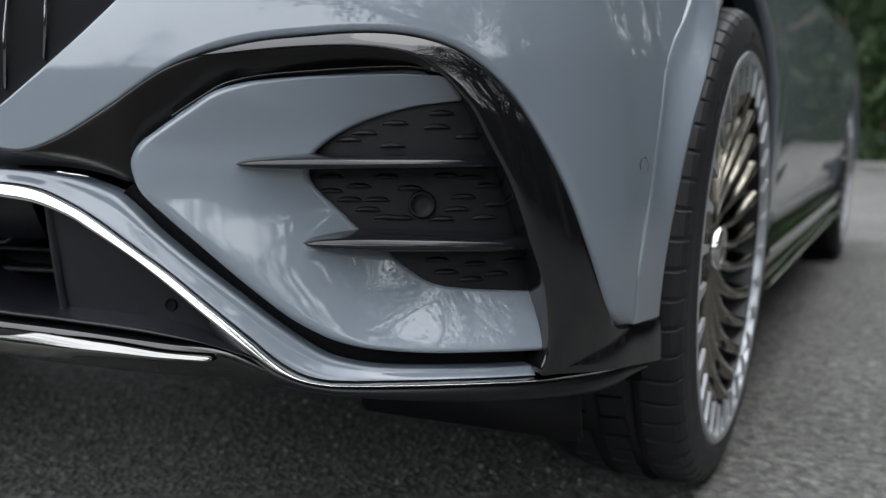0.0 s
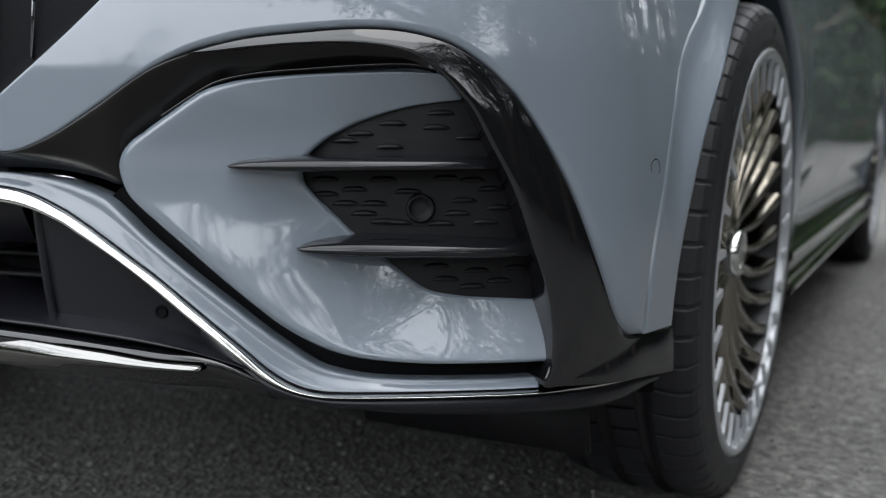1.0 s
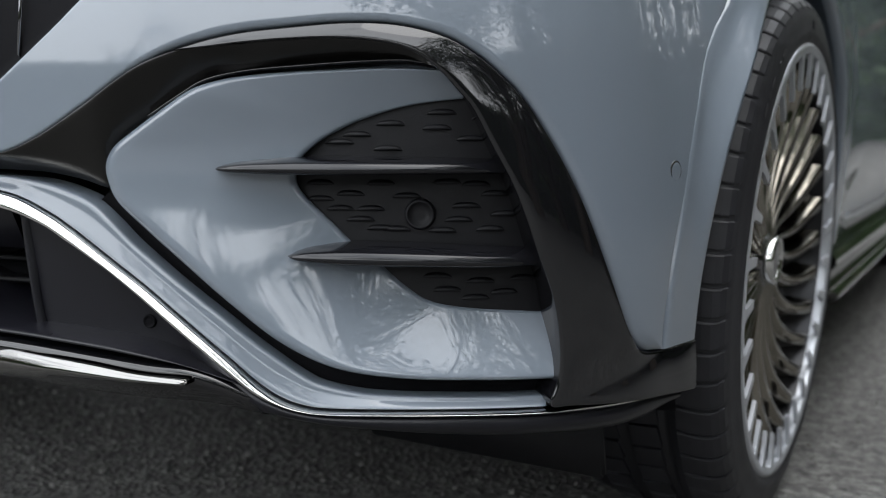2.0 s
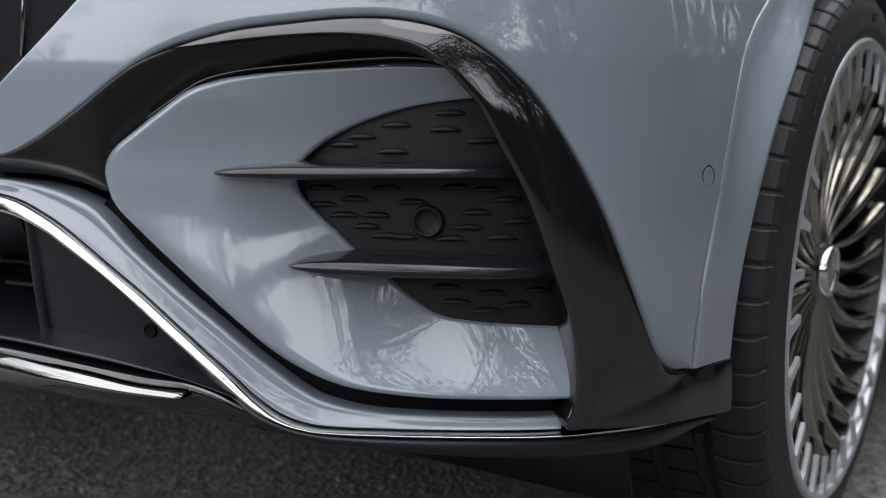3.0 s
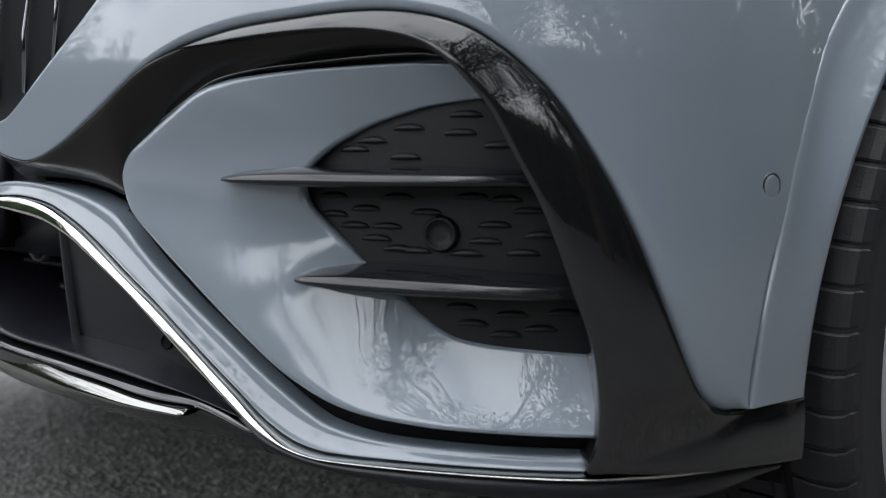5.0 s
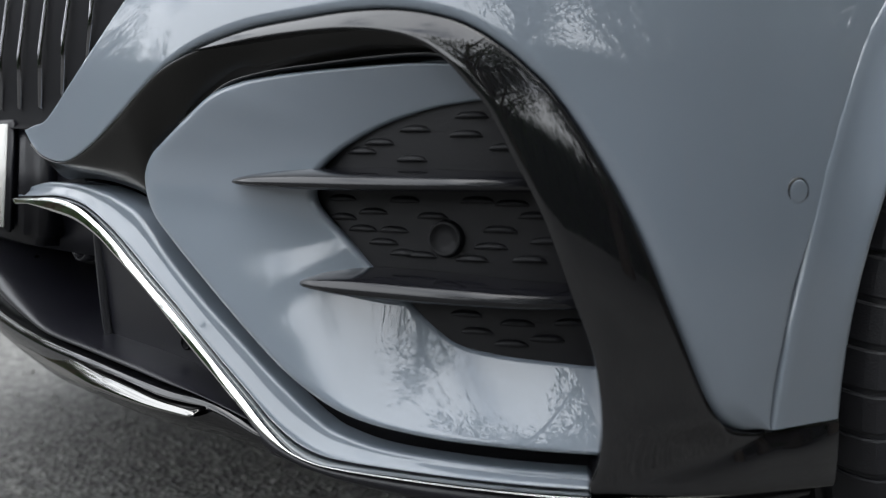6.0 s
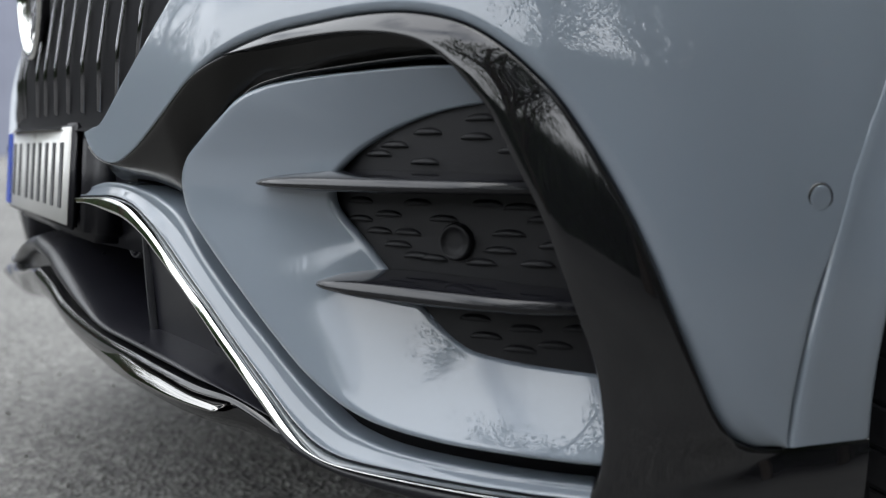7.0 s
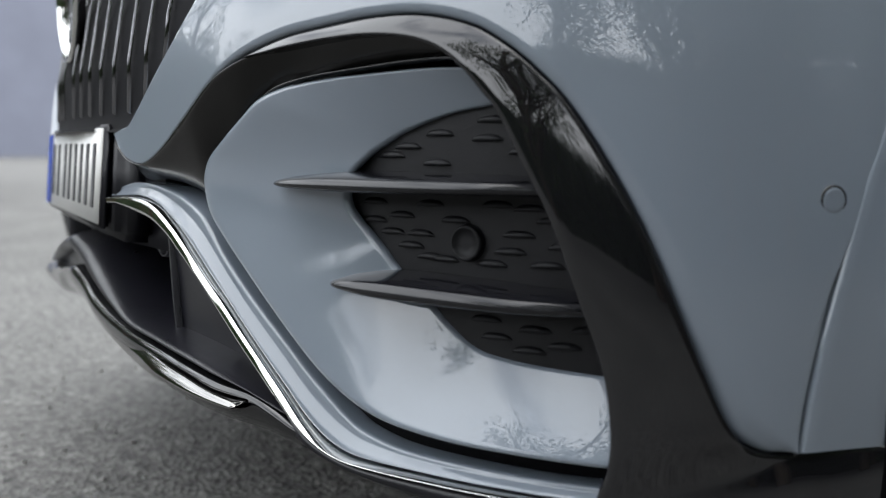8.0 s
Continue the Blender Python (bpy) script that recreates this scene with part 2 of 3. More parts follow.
def tree(seed, height, spread, count=6500, size=.17):
    rnd = random.Random(seed)
    top = new("tree")
    bm = bmesh.new()
    limb(bm, (0, 0, 0), (.1, .1, height * .62), height * .03, height * .016)
    ends = []
    for k in range(22):
        z = height * rnd.uniform(.08, .62)
        a = rnd.uniform(0, 6.283)
        e = (spread * rnd.uniform(.5, .85) * math.cos(a), spread * rnd.uniform(.5, .85) * math.sin(a), z + height * rnd.uniform(.1, .34))
        limb(bm, (.08, .08, z), e, height * .011, height * .003, 6)
        ends.append(e)
    part("trunk", bm, BARK, top)
    clumps = [(Vector(e) * rnd.uniform(.6, 1.05) + Vector((rnd.gauss(0, .5), rnd.gauss(0, .5), rnd.gauss(.4, .6))), spread * rnd.uniform(.16, .34)) for e in ends for _ in range(4)]

    def shape(r):
        c, s = r.choice(clumps)
        d = Vector((r.gauss(0, 1), r.gauss(0, 1), r.gauss(0, .75)))
        return c + d.normalized() * s * r.random() ** .4
    me = leaves(count, shape, size, seed)
    me.materials.append(LEAF)
    crown = new("crown", me)
    crown.parent = top
    return tagged(top, "broad leafy tree with a dense green crown", "tree", "trees round the yard")




def round_car(bearing, distance):
    """Plan point by bearing from straight ahead of the car, positive towards its left-hand flank."""
    return .7 + distance * math.sin(radians(bearing)), -.6 - distance * math.cos(radians(bearing))


TREES = [tree(11, 10.5, 3.9, 6800, .10), tree(12, 12.5, 4.4, 7600, .105), tree(17, 9.5, 4.0, 4800, .10)]
# (bearing, distance, turn, size); a clearing stays open ahead of the car
# Most stand unseen, placed to shade the flank and shape the paint's reflections.
SITES = [(30, 11, 0, 1.25), (68, 9.5, 40, 1.1), (90, 8.5, 80, 1.15), (112, 8.0, 170, 1.15), (133, 9.0, 250, 1.1), (152, 9.5, 100, 1.0), (100, 9.5, 230, 1.0), (121, 9.5, 310, 1.0), (78, 12, 15, 1.15), (101, 12.5, 200, 1.15), (122, 13, 60, 1.1), (30, 19, 70, .85),
         (-54, 14, 200, .60), (-66, 12, 100, .75), (-77, 13, 20, .8), (-44, 24, 130, .6), (-37, 30, 30, .66), (-29, 31, 80, .60), (-21, 30, 160, .64), (-13, 31, 120, .60), (-5, 32, 10, .64), (3, 32, 210, .62), (11, 30, 50, .64), (19, 27, 300, .62), (145, 13, 190, .8), (165, 15, 40, 1.0), (172, 23, 300, .9), (182, 25, 140, .9), (-168, 27, 30, .9)]
for k, (bearing, distance, turn, size) in enumerate(SITES):
    t = TREES[k] if k < 3 else copy_thing(TREES[(1, 0, 1, 2)[k % 4]], pose(0, 0, 0))
    t.matrix_basis = pose(*round_car(bearing, distance), 0, 0, 0, turn) @ Matrix.Diagonal((size, size, size, 1))


def hedge(seed, length, depth, height):
    top = new("hedge")
    bm = bmesh.new()
    rnd = random.Random(seed)
    for k in range(40):
        x = rnd.uniform(-length / 2, length / 2)
        limb(bm, (x, rnd.uniform(-.2, .2), 0), (x + rnd.uniform(-.3, .3), rnd.uniform(-.4, .4), height * .8), .03, .01, 5)
    part("stem", bm, BARK, top)
    me = leaves(22000, lambda r: (r.uniform(-length / 2, length / 2), r.gauss(0, depth * .3), height * (r.random() ** .8) * (.9 + .1 * math.sin(r.random() * 9))), .09, seed)
    me.materials.append(HEDGE)
    bm = bmesh.new()
    bmesh.ops.create_grid(bm, x_segments=60, y_segments=14, size=.5)
    for v in bm.verts:
        p = v.co.copy()
        v.co = Vector((p.x * length, (noise.noise(p * 23) * .3 + .1) * depth, (p.y + .5) * height * (.88 + .12 * noise.noise(Vector((p.x * 31, 0, 3))))))
    part("inner_growth", bm, HEDGE, top, "dense dark inner growth")
    crown = new("foliage", me)
    crown.parent = top
    return tagged(top, "tall loose hedge of dark green leaves", "hedge", "hedges behind the kerb")


h = hedge(5, 11, 1.6, 4.4)
h.matrix_basis = pose(3.5, 16.4, 0)
copy_thing(h, pose(-7.3, 16.6, 0, 0, 0, 180))
# Unseen copies, added to fill bright low gaps in the bodywork's reflections.
for x, y, turn in ((14.2, 16.2, 3), (16.5, -2.0, 92), (16.6, 8.0, 85), (15.2, -11.0, 60), (9.5, -17.5, 30), (-19, -11, -60)):
    copy_thing(h, pose(x, y, 0, 0, 0, turn))
for bearing, distance in ((-52, 23), (-40, 25), (-27, 24), (-13, 25), (1, 24), (14, 23), (29, 20), (140, 15), (158, 16)):
    copy_thing(h, pose(*round_car(bearing, distance), 0, 0, 0, bearing))
me = leaves(50, lambda r: (r.gauss(0, .5), r.gauss(0, .2), .5 + r.gauss(0, .14)), .05, 9)
me.materials.append(FLOWER)
fl = tagged(new("flower_bush", me), "cluster of red flowers among the hedge foliage", "flowers")
fl.matrix_basis = pose(1.55, 15.5, 0)

# ---- the car ----
car = tagged(new("car"), "light grey electric SUV with gloss black intake trim", "car")

# edges of the bumper's pieces, as (s, z)
ARCH = [(.320, .548), (.345, .535), (.389, .530), (.437, .545), (.49, .573), (.515, .588), (.535, .600), (.560, .613), (.590, .625), (.622, .633), (.655, .639), (.699, .643), (.748, .646), (.795, .644), (.837, .634),
        (.866, .618), (.890, .598), (.912, .574), (.942, .528), (.966, .482), (.990, .424), (1.012, .372), (1.026, .349), (1.046, .337), (1.060, .3355), (1.073, .3345)]
SEAM = [(1.0711, 0.3345), (1.0776, 0.38), (1.0849, 0.415), (1.0961, 0.455), (1.1084, 0.5), (1.1216, 0.54), (1.1408, 0.58), (1.1661, 0.62), (1.1961, 0.66), (1.2446, 0.71), (1.2955, 0.8)]
UPPER = [(.301, .562), (.325, .567), (.351, .573), (.40, .605), (.45, .641), (.48, .665), (.505, .687), (.54, .72), (.57, .75), (.61, .79), (.66, .80), (.70, .80), (.74, .80), (.78, .80), (.82, .80),
         (.86, .80), (.90, .80), (.95, .80), (1.01, .80), (1.08, .80), (1.16, .80), (1.2955, .80), (1.2446, .71), (1.1661, .62), (1.1084, .50), (1.0735, .3355)]
SHARES = [(0, -.016), (0, -.001), (.006, .004), (.02, .007)] + [(v, .007 - .002 * v) for v in np.linspace(.06, .985, 26)] + [(.993, .004), (1, 0), (1, -.012)]
a, b = spline(ARCH, 6), spline(UPPER, 6)
for p in b[-25:]:
    p[0] = np.interp(p[1], [q[1] for q in SEAM], [q[0] for q in SEAM]) - .0012
skin_rails = [[(*(p + (q - p) * v), o) for p, q in zip(a, b)] for v, o in SHARES]
fascia = pair("bumper_skin", skin_rails, PAINT, "light grey painted bumper skin")

INNER = [(.33, .511, -.022), (.36, .513, -.022), (.42, .511, -.022), (.465, .504, -.022), (.500, .496, -.022), (.507, .518, -.022), (.511, .531, -.022), (.526, .547, -.022), (.553, .564, -.022), (.585, .583, -.024), (.612, .597, -.027), (.65, .605, -.028), (.70, .609, -.034), (.75, .612, -.034), (.80, .613, -.026),
         (.829, .608, -.010), (.849, .586, .003), (.862, .570, .009), (.878, .539, .013), (.900, .496, .014), (.921, .438, .013), (.936, .395, .010), (.942, .350, .008), (.940, .322, .007), (.934, .2990, .006), (.956, .2972, .005), (1.03, .2915, .003), (1.138, .281, .002)]
OUTER = [(s, z, .010) for s, z in ARCH[:23]] + [(1.036, .3410, .007), (1.052, .3358, .005), (1.073, .3340, .003), (1.110, .3336, .002), (1.150, .3332, .002)]
# satin band that starts at the plate and runs on under the flange
FLANGE = [(.590, .6246, .006), (.622, .6262, .0085), (.656, .6292, .0105), (.698, .6318, .0115), (.745, .6322, .0125), (.784, .6280, .0130), (.811, .6195, .0130), (.832, .6045, .0130)] + [(a, b, max(d, .0125)) for a, b, d in INNER[16:]]
under = [-.006, -.014, -.017, -.018, -.018, -.016, -.012]
band_top = OUTER[:8] + [(.592, .6246, .006)] + [(a, b + .005, d) for (a, b, _), d in zip(FLANGE[1:8], under)]
o_line, i_line = spline(band_top, 6), spline(INNER[:16], 6)
rails = [[(*p[:2], p[2] - .02) for p in o_line]]
for v, roll in ((0, -.0025), (.03, -.0003), (.1, 0), (.3, 0), (.55, 0), (.8, 0), (.93, -.0004), (.98, -.002), (1, -.005)):
    rails.append([(*(a[:2] + (b[:2] - a[:2]) * v), a[2] + (b[2] - a[2]) * v + roll) for a, b in zip(o_line, i_line)])
rails.append([(*p[:2], p[2] - .04) for p in i_line])
pair("intake_band", rails, BAND, "semi-gloss black band leading into the intake surround")

# polished flange over the intake that widens into the outer leg
o_line, i_line = spline([(a, b, d - .005) for a, b, d in OUTER[8:16]] + [(a, b, d - .0012 * max(0, 4 - k)) for k, (a, b, d) in enumerate(OUTER[16:])], 6), spline(FLANGE, 6)
rails = [[(*p[:2], p[2] - .02) for p in o_line], [(*p[:2], p[2] - .003) for p in o_line]]
for v in (.03, .09, .2, .35, .5, .65, .8, .9, .96, .99):
    rails.append([(*(a[:2] + (b[:2] - a[:2]) * v), a[2] + (b[2] - a[2]) * (v + .35 * v * (1 - v)) - .0012 * max(0, (v - .9) / .09) ** 2) for a, b in zip(o_line, i_line)])
rails.append([(*p[:2], p[2] - .004) for p in i_line])
rails.append([(p[0], p[1] + .001, p[2] - .014) for p in i_line])
rails.append([(p[0], p[1] + .002, p[2] - .045) for p in i_line])
pair("intake_surround", rails, GLOSS, "gloss black arched surround of the side intake")

# thin gasket that edges the panel's top
line = spline([(a, b + .0012, d) for (a, b, _), d in zip(INNER[8:16], (-.012, -.013, -.014, -.019, -.021, -.021, -.020, -.018))], 6)
pair("panel_gasket", [[(p[0], p[1] + dz, p[2] + dd) for p in line] for dz, dd in ((.0016, -.03), (.0016, -.001), (.0008, .0008), (-.0006, .0006), (-.0014, -.001), (-.0014, -.03))], GLOSS, "thin gloss black gasket along the panel")

# painted panel inside the intake
PANEL = [(.829, .606, -.014), (.789, .608, -.016), (.742, .607, -.015), (.692, .605, -.012), (.656, .602, -.008), (.628, .598, -.004), (.600, .589, 0), (.570, .571, 0), (.540, .552, 0), (.518, .537, 0), (.508, .520, 0), (.510, .503, 0),
         (.520, .484, 0), (.548, .460, 0), (.580, .434, 0), (.610, .409, 0), (.640, .385, 0), (.672, .361, 0), (.700, .345, 0), (.727, .334, 0), (.760, .327, 0), (.811, .323, 0), (.87, .322, 0), (.955, .320, 0)]
MOUTH = [(.875, .582, -.03), (.840, .579, -.03), (.807, .575, -.03), (.785, .570, -.03), (.765, .564, -.03), (.748, .558, -.03), (.733, .551, -.029), (.720, .544, -.027), (.708, .535, -.025), (.700, .527, -.023), (.695, .517, -.022), (.694, .507, -.022),
         (.697, .497, -.023), (.706, .486, -.025), (.717, .475, -.027), (.730, .463, -.028), (.743, .450, -.03), (.760, .437, -.031), (.777, .424, -.032), (.797, .407, -.033), (.822, .392, -.033), (.855, .386, -.033), (.904, .382, -.033), (.965, .378, -.033)]
a, b = spline(PANEL, 6), spline(MOUTH, 6)
rails = [[(p[0], p[1], p[2] - .024) for p in a]]
for v in (0, .004, .012, .025, .042, .062, .085, .12, .2, .3, .4, .5, .6, .7, .8, .9, .96, 1):
    edge = .008 * max(0, 1 - v / .085) ** 2.2
    rails.append([(*(p[:2] + (q[:2] - p[:2]) * v), p[2] + .002 - edge + (q[2] - p[2] - .002) * v ** 1.15) for p, q in zip(a, b)])
rails.append([(p[0], p[1], p[2] - .006) for p in b])
pair("intake_panel", rails, PAINT, "light grey painted panel inside the intake")

# near-black sheet coloured for the shade between panel and lower bar
BAR_TOP = [(s - .0025, z - .003, -.014) for s, z in [(.250, .501), (.300, .510), (.340, .512), (.384, .510), (.424, .505), (.452, .4985), (.483, .487), (.506, .470), (.530, .449), (.563, .424), (.593, .402), (.622, .381), (.650, .360), (.676, .342), (.703, .325), (.725, .316), (.771, .309), (.856, .3075), (.942, .306)]]
BAR_LOW = [(s, z, -.002) for s, z in [(.255, .4915), (.300, .492), (.350, .491), (.396, .484), (.436, .468), (.460, .455), (.480, .4425), (.512, .4215), (.545, .3995), (.576, .3755), (.604, .353), (.632, .331), (.658, .312), (.684, .299), (.710, .294), (.736, .293), (.786, .294), (.857, .295), (.934, .294)]]
swell = [min(1, max(0, (p[0] - .27) / .09), max(0, (.71 - p[0]) / .08)) if .27 < p[0] < .71 else 0 for p in BAR_LOW]
BAR_LOW = [(a + .0034 * k, b + .0044 * k, d) for (a, b, d), k in zip(BAR_LOW, swell)]
slot_a = [(.503, .503), (.512, .492), (.530, .475), (.556, .453), (.584, .430), (.612, .408), (.640, .385), (.672, .361), (.700, .345), (.727, .334), (.775, .326), (.856, .322), (.94, .320), (.955, .320)]
slot_b = [(s, z) for s, z, _ in BAR_TOP[6:]] + [(.955, .306)]
pair("slot", between(slot_a, slot_b, [(-.3, -.045), (0, -.034), (.5, -.032), (1, -.032), (1.3, -.045)]), DARK, "near-black sheet that stands for the gap's shade")
pair("lower_bar", between(BAR_TOP, BAR_LOW, [(0, -.03), (0, -.002), (.03, .0012), (.1, .0012), (.22, .0002), (.34, -.0010), (.38, -.0013), (.43, -.0014), (.55, -.0014), (.75, -.0014), (.9, -.0015), (.96, -.0022), (1, -.005), (1, -.02)]), PAINT, "light grey painted lower bar")

CH_LOW = [(.268, .486), (.302, .4865), (.355, .481), (.400, .4745), (.440, .461), (.464, .448), (.485, .4365), (.516, .418), (.549, .394), (.579, .370), (.607, .348), (.634, .326), (.660, .307), (.687, .2955), (.713, .2905), (.739, .2895), (.789, .290), (.858, .291), (.934, .2895), (.970, .289), (1.011, .288), (1.047, .2878)]
CH_TOP = [(s, z - .0012) for s, z, _ in BAR_LOW] + [(.967, .2945), (1.008, .2935), (1.046, .2895)]
c_top, c_low = spline(CH_TOP, 6), spline([(s, z - .0018 * min(1, max(0, (.72 - s) / .06))) for s, z in CH_LOW], 6)
rails = []
for v1, o1, v2, o2 in ((0, -.012, 0, -.012), (0, .001, 0, .000), (.05, .0030, .05, .0035), (.35, .0038, .2, .0072), (.7, .0046, .28, .008), (.88, .0050, .36, .008), (.94, .0046, .7, .0065), (.98, .0030, .94, .0050), (1, .001, 1, .003), (1, -.012, 1, -.012)):
    rail = []
    for p, q in zip(c_top, c_low):
        k = min(1, max(0, (p[0] - .60) / .10))
        v, o = v1 + (v2 - v1) * k, o1 + (o2 - o1) * k
        rail.append((*(p + (q - p) * v), o))
    rails.append(rail)
pair("chrome_strip", rails, CHROME, "bright chrome strip under the lower bar")

# satin skirt under the chrome strip
SK_TOP = [(.585, .364, -.022), (.607, .347, -.014), (.634, .325, -.005), (.660, .306), (.687, .2945), (.713, .2895), (.739, .2885), (.789, .289), (.858, .290), (.934, .2885), (.970, .288), (1.011, .287), (1.047, .287), (1.08, .285), (1.125, .280)]
SK_LOW = [(.590, .312, -.016), (.612, .296, -.008), (.640, .284, -.002), (.668, .280), (.694, .277), (.72, .274), (.75, .271), (.79, .268), (.86, .265), (.934, .262), (.967, .260), (1.006, .258), (1.042, .256), (1.08, .258), (1.115, .268)]
pair("skirt", between(SK_TOP, SK_LOW, [(0, -.012), (0, .000), (.15, .004), (.4, .004), (.7, -.004), (.9, -.016), (1, -.03), (1.15, -.06), (1.3, -.3)]), SATIN, "satin black lower skirt")

# lower middle intake: ledge, lip, chrome blade, side panel and fin
LEDGE = [(0, .426), (.09, .416), (.172, .398), (.27, .373), (.34, .360), (.43, .356), (.51, .351), (.56, .344), (.598, .333), (.64, .318)]
NOSE = [-.010, -.009, -.004, .003, .009, .014, .017, .017, .010, 0]
LIPLOW = [(0, .380), (.09, .370), (.172, .356), (.27, .347), (.34, .344), (.43, .341), (.51, .336), (.56, .332), (.606, .3265), (.655, .305)]
KEEL = [(0, .335), (.09, .330), (.172, .318), (.27, .306), (.34, .300), (.43, .297), (.51, .295), (.56, .294), (.612, .291), (.665, .280)]
LEDGE, LIPLOW, KEEL = [[(*p, d) for p, d in zip(line, NOSE)] for line in (LEDGE, LIPLOW, KEEL)]
part("lower_ledge", skin(between(LEDGE, LIPLOW, [(-.5, -.13), (-.35, -.08), (-.2, -.045), (-.1, -.022), (-.03, -.010), (.04, -.003), (.12, .001), (.22, .0025), (.32, .001), (.40, -.004), (.46, -.010), (.55, -.016), (.75, -.019), (1, -.020)]), True), SATIN, car, "satin black ledge of the lower intake")
part("lower_lip", skin(between(LIPLOW, KEEL, [(-.10, -.04), (-.10, -.010), (-.07, -.003), (0, .001), (.1, .003), (.3, .002), (.6, -.002), (.85, -.01), (1, -.025), (1.25, -.08), (1.5, -.3)]), True), GLOSS, car, "gloss black lower lip")
SKID_T = [(.14, .352, -.034), (.19, .3490, -.025), (.26, .344, -.016), (.355, .340, -.004), (.426, .338, .008), (.493, .335, .015), (.556, .329, .017), (.596, .326, .016), (.604, .323, .015)]
SKID_L = [(.14, .348, -.034), (.19, .325, -.025), (.26, .312, -.016), (.355, .3065, -.004), (.430, .3095, .008), (.455, .315, .013), (.525, .3160, .016), (.590, .316, .016), (.604, .319, .015)]
pair("chrome_blade", between(SKID_T, SKID_L, [(0, -.015), (0, .006), (.08, .012), (.45, .019), (.55, .018), (.9, .008), (1, .004), (1, -.012)]), SKID, "chrome blade along the lower lip")
SIDE_T = [(.395, .476), (.44, .463), (.47, .448), (.497, .430), (.524, .411), (.555, .389), (.584, .366), (.612, .343), (.625, .333)]
SIDE_L = [(.404, .345), (.43, .345), (.455, .345), (.48, .343), (.51, .341), (.54, .338), (.565, .334), (.59, .327), (.61, .320)]
pair("intake_cheek", between(SIDE_T, SIDE_L, [(-.03, -.012), (0, -.016), (.1, -.019), (.5, -.022), (.9, -.023), (1, -.023)]), SATIN, "satin black cheek of the lower intake")
pair("intake_fin", between([(.380, .48), (.388, .47), (.394, .42), (.400, .38), (.404, .345)][:5], [(.395, .48), (.400, .47), (.405, .42), (.409, .38), (.416, .345)], [(0, -.12), (0, -.026), (.3, -.016), (.7, -.016), (1, -.022)]), SATIN, "satin black fin")
# Backing sheet coloured near-black for the shade deep inside the intake.
part("intake_shade", skin(between([(-.02, .52), (.2, .52), (.42, .50)], [(-.02, .33), (.2, .33), (.42, .33)], [(0, -.12), (.5, -.13), (1, -.12)]), True), DARK, car, "near-black backing that stands for the shade deep in the lower intake")
for zz in (.46, .435, .41, .385):
    part("grille_bar", skin(between([(0, zz + .004), (.2, zz + .004), (.41, zz + .004)], [(0, zz - .004), (.2, zz - .004), (.41, zz - .004)], [(0, -.12), (0, -.10), (.5, -.094), (1, -.10), (1, -.12)]), True), MATT, car, "black bar deep in the lower intake")


def disc(name, s, z, d, r, depth, mat, parent, label, dish=.3):
    """A round button on the skin with a rounded rim and dished middle."""
    p, q = Vector(base(s, z, d)), Vector(base(s, z, d + .01))
    out = (q - p).normalized()
    bm = lathe([(-.01, r * 1.05), (0, r * 1.04), (depth * .7, r * .99), (depth, r * .9), (depth * 1.0, r * .78), (depth * (1 - dish), r * .72), (depth * (1 - dish * .9), r * .3), (depth * (1 - dish * .9), 0.00001)], 40)
    ob = part(name, bm, mat, parent, label)
    ob.matrix_basis = Matrix.Translation(p) @ out.to_track_quat("X", "Z").to_matrix().to_4x4()
    return ob


# grille insert behind the blades
g_top = [(.690, .60), (.75, .60), (.82, .60), (.88, .595), (.98, .59)]
g_low = [(.690, .37), (.75, .37), (.82, .37), (.88, .365), (.98, .36)]
grille = part("intake_grille", skin(between(g_top, g_low, [(v, -.034) for v in np.linspace(0, 1, 9)])), MATT, car, "matt black closed intake insert with moulded dashes")
bm0 = bmesh.new()
n = 8
ring = []
for i in range(n + 1):
    u = i / n * 2 - 1
    h = (1 - u * u) ** .5 if abs(u) < 1 else 0
    ring.append([bm0.verts.new((u * .0135, yy, zz)) for yy, zz in ((.001, -.0012), (-.0026 * h, -.0008), (-.0030 * h, .0012 * h), (-.0016 * h, .0034 * h), (.001, .0046 * h))])
for a, b in zip(ring, ring[1:]):
    for k in range(4):
        bm0.faces.new((a[k], b[k], b[k + 1], a[k + 1]))
first = None
rows = [(.567, .835), (.557, .785), (.547, .752), (.540, .735), (.534, .782), (.553, .83), (.543, .865), (.562, .88),
        (.502, .715), (.502, .775), (.492, .745), (.487, .715), (.478, .765), (.478, .735), (.468, .755), (.460, .775), (.459, .79), (.490, .80), (.481, .86), (.468, .852), (.458, .835), (.492, .89), (.473, .90), (.459, .885), (.501, .87), (.503, .84),
        (.428, .815), (.424, .86), (.415, .83), (.410, .875), (.402, .84), (.426, .91), (.412, .92), (.399, .90), (.394, .87)]
for zz, ss in rows:
    p, q = Vector(base(ss, zz, -.0335)), Vector(base(ss, zz, -.02))
    if first is None:
        first = part("dash", bm0, MATT, grille)
        ob = first
    else:
        ob = new("dash", first.data)
        ob.parent = grille
    out = (q - p).normalized()
    ob.matrix_basis = Matrix.Translation(p) @ pose(0, 0, 0, 0, 0, math.degrees(math.atan2(out.y, out.x)) + 90)
disc("parking_sensor", .813, .474, -.036, .0145, .0085, MATT, car, "round matt black parking sensor")
disc("towing_ring", 1.0945, .511, .0062, .0104, .0006, GLOSS, car, "thin dark joint round the cover cap", .1)
disc("cap_gap", 1.0945, .511, .0060, .0098, .0007, MATT, car, "dark gap round the cover cap", .02)
disc("towing_cap", 1.0945, .511, .0062, .0088, .0010, PAINT, car, "round grey painted cover cap", .0)
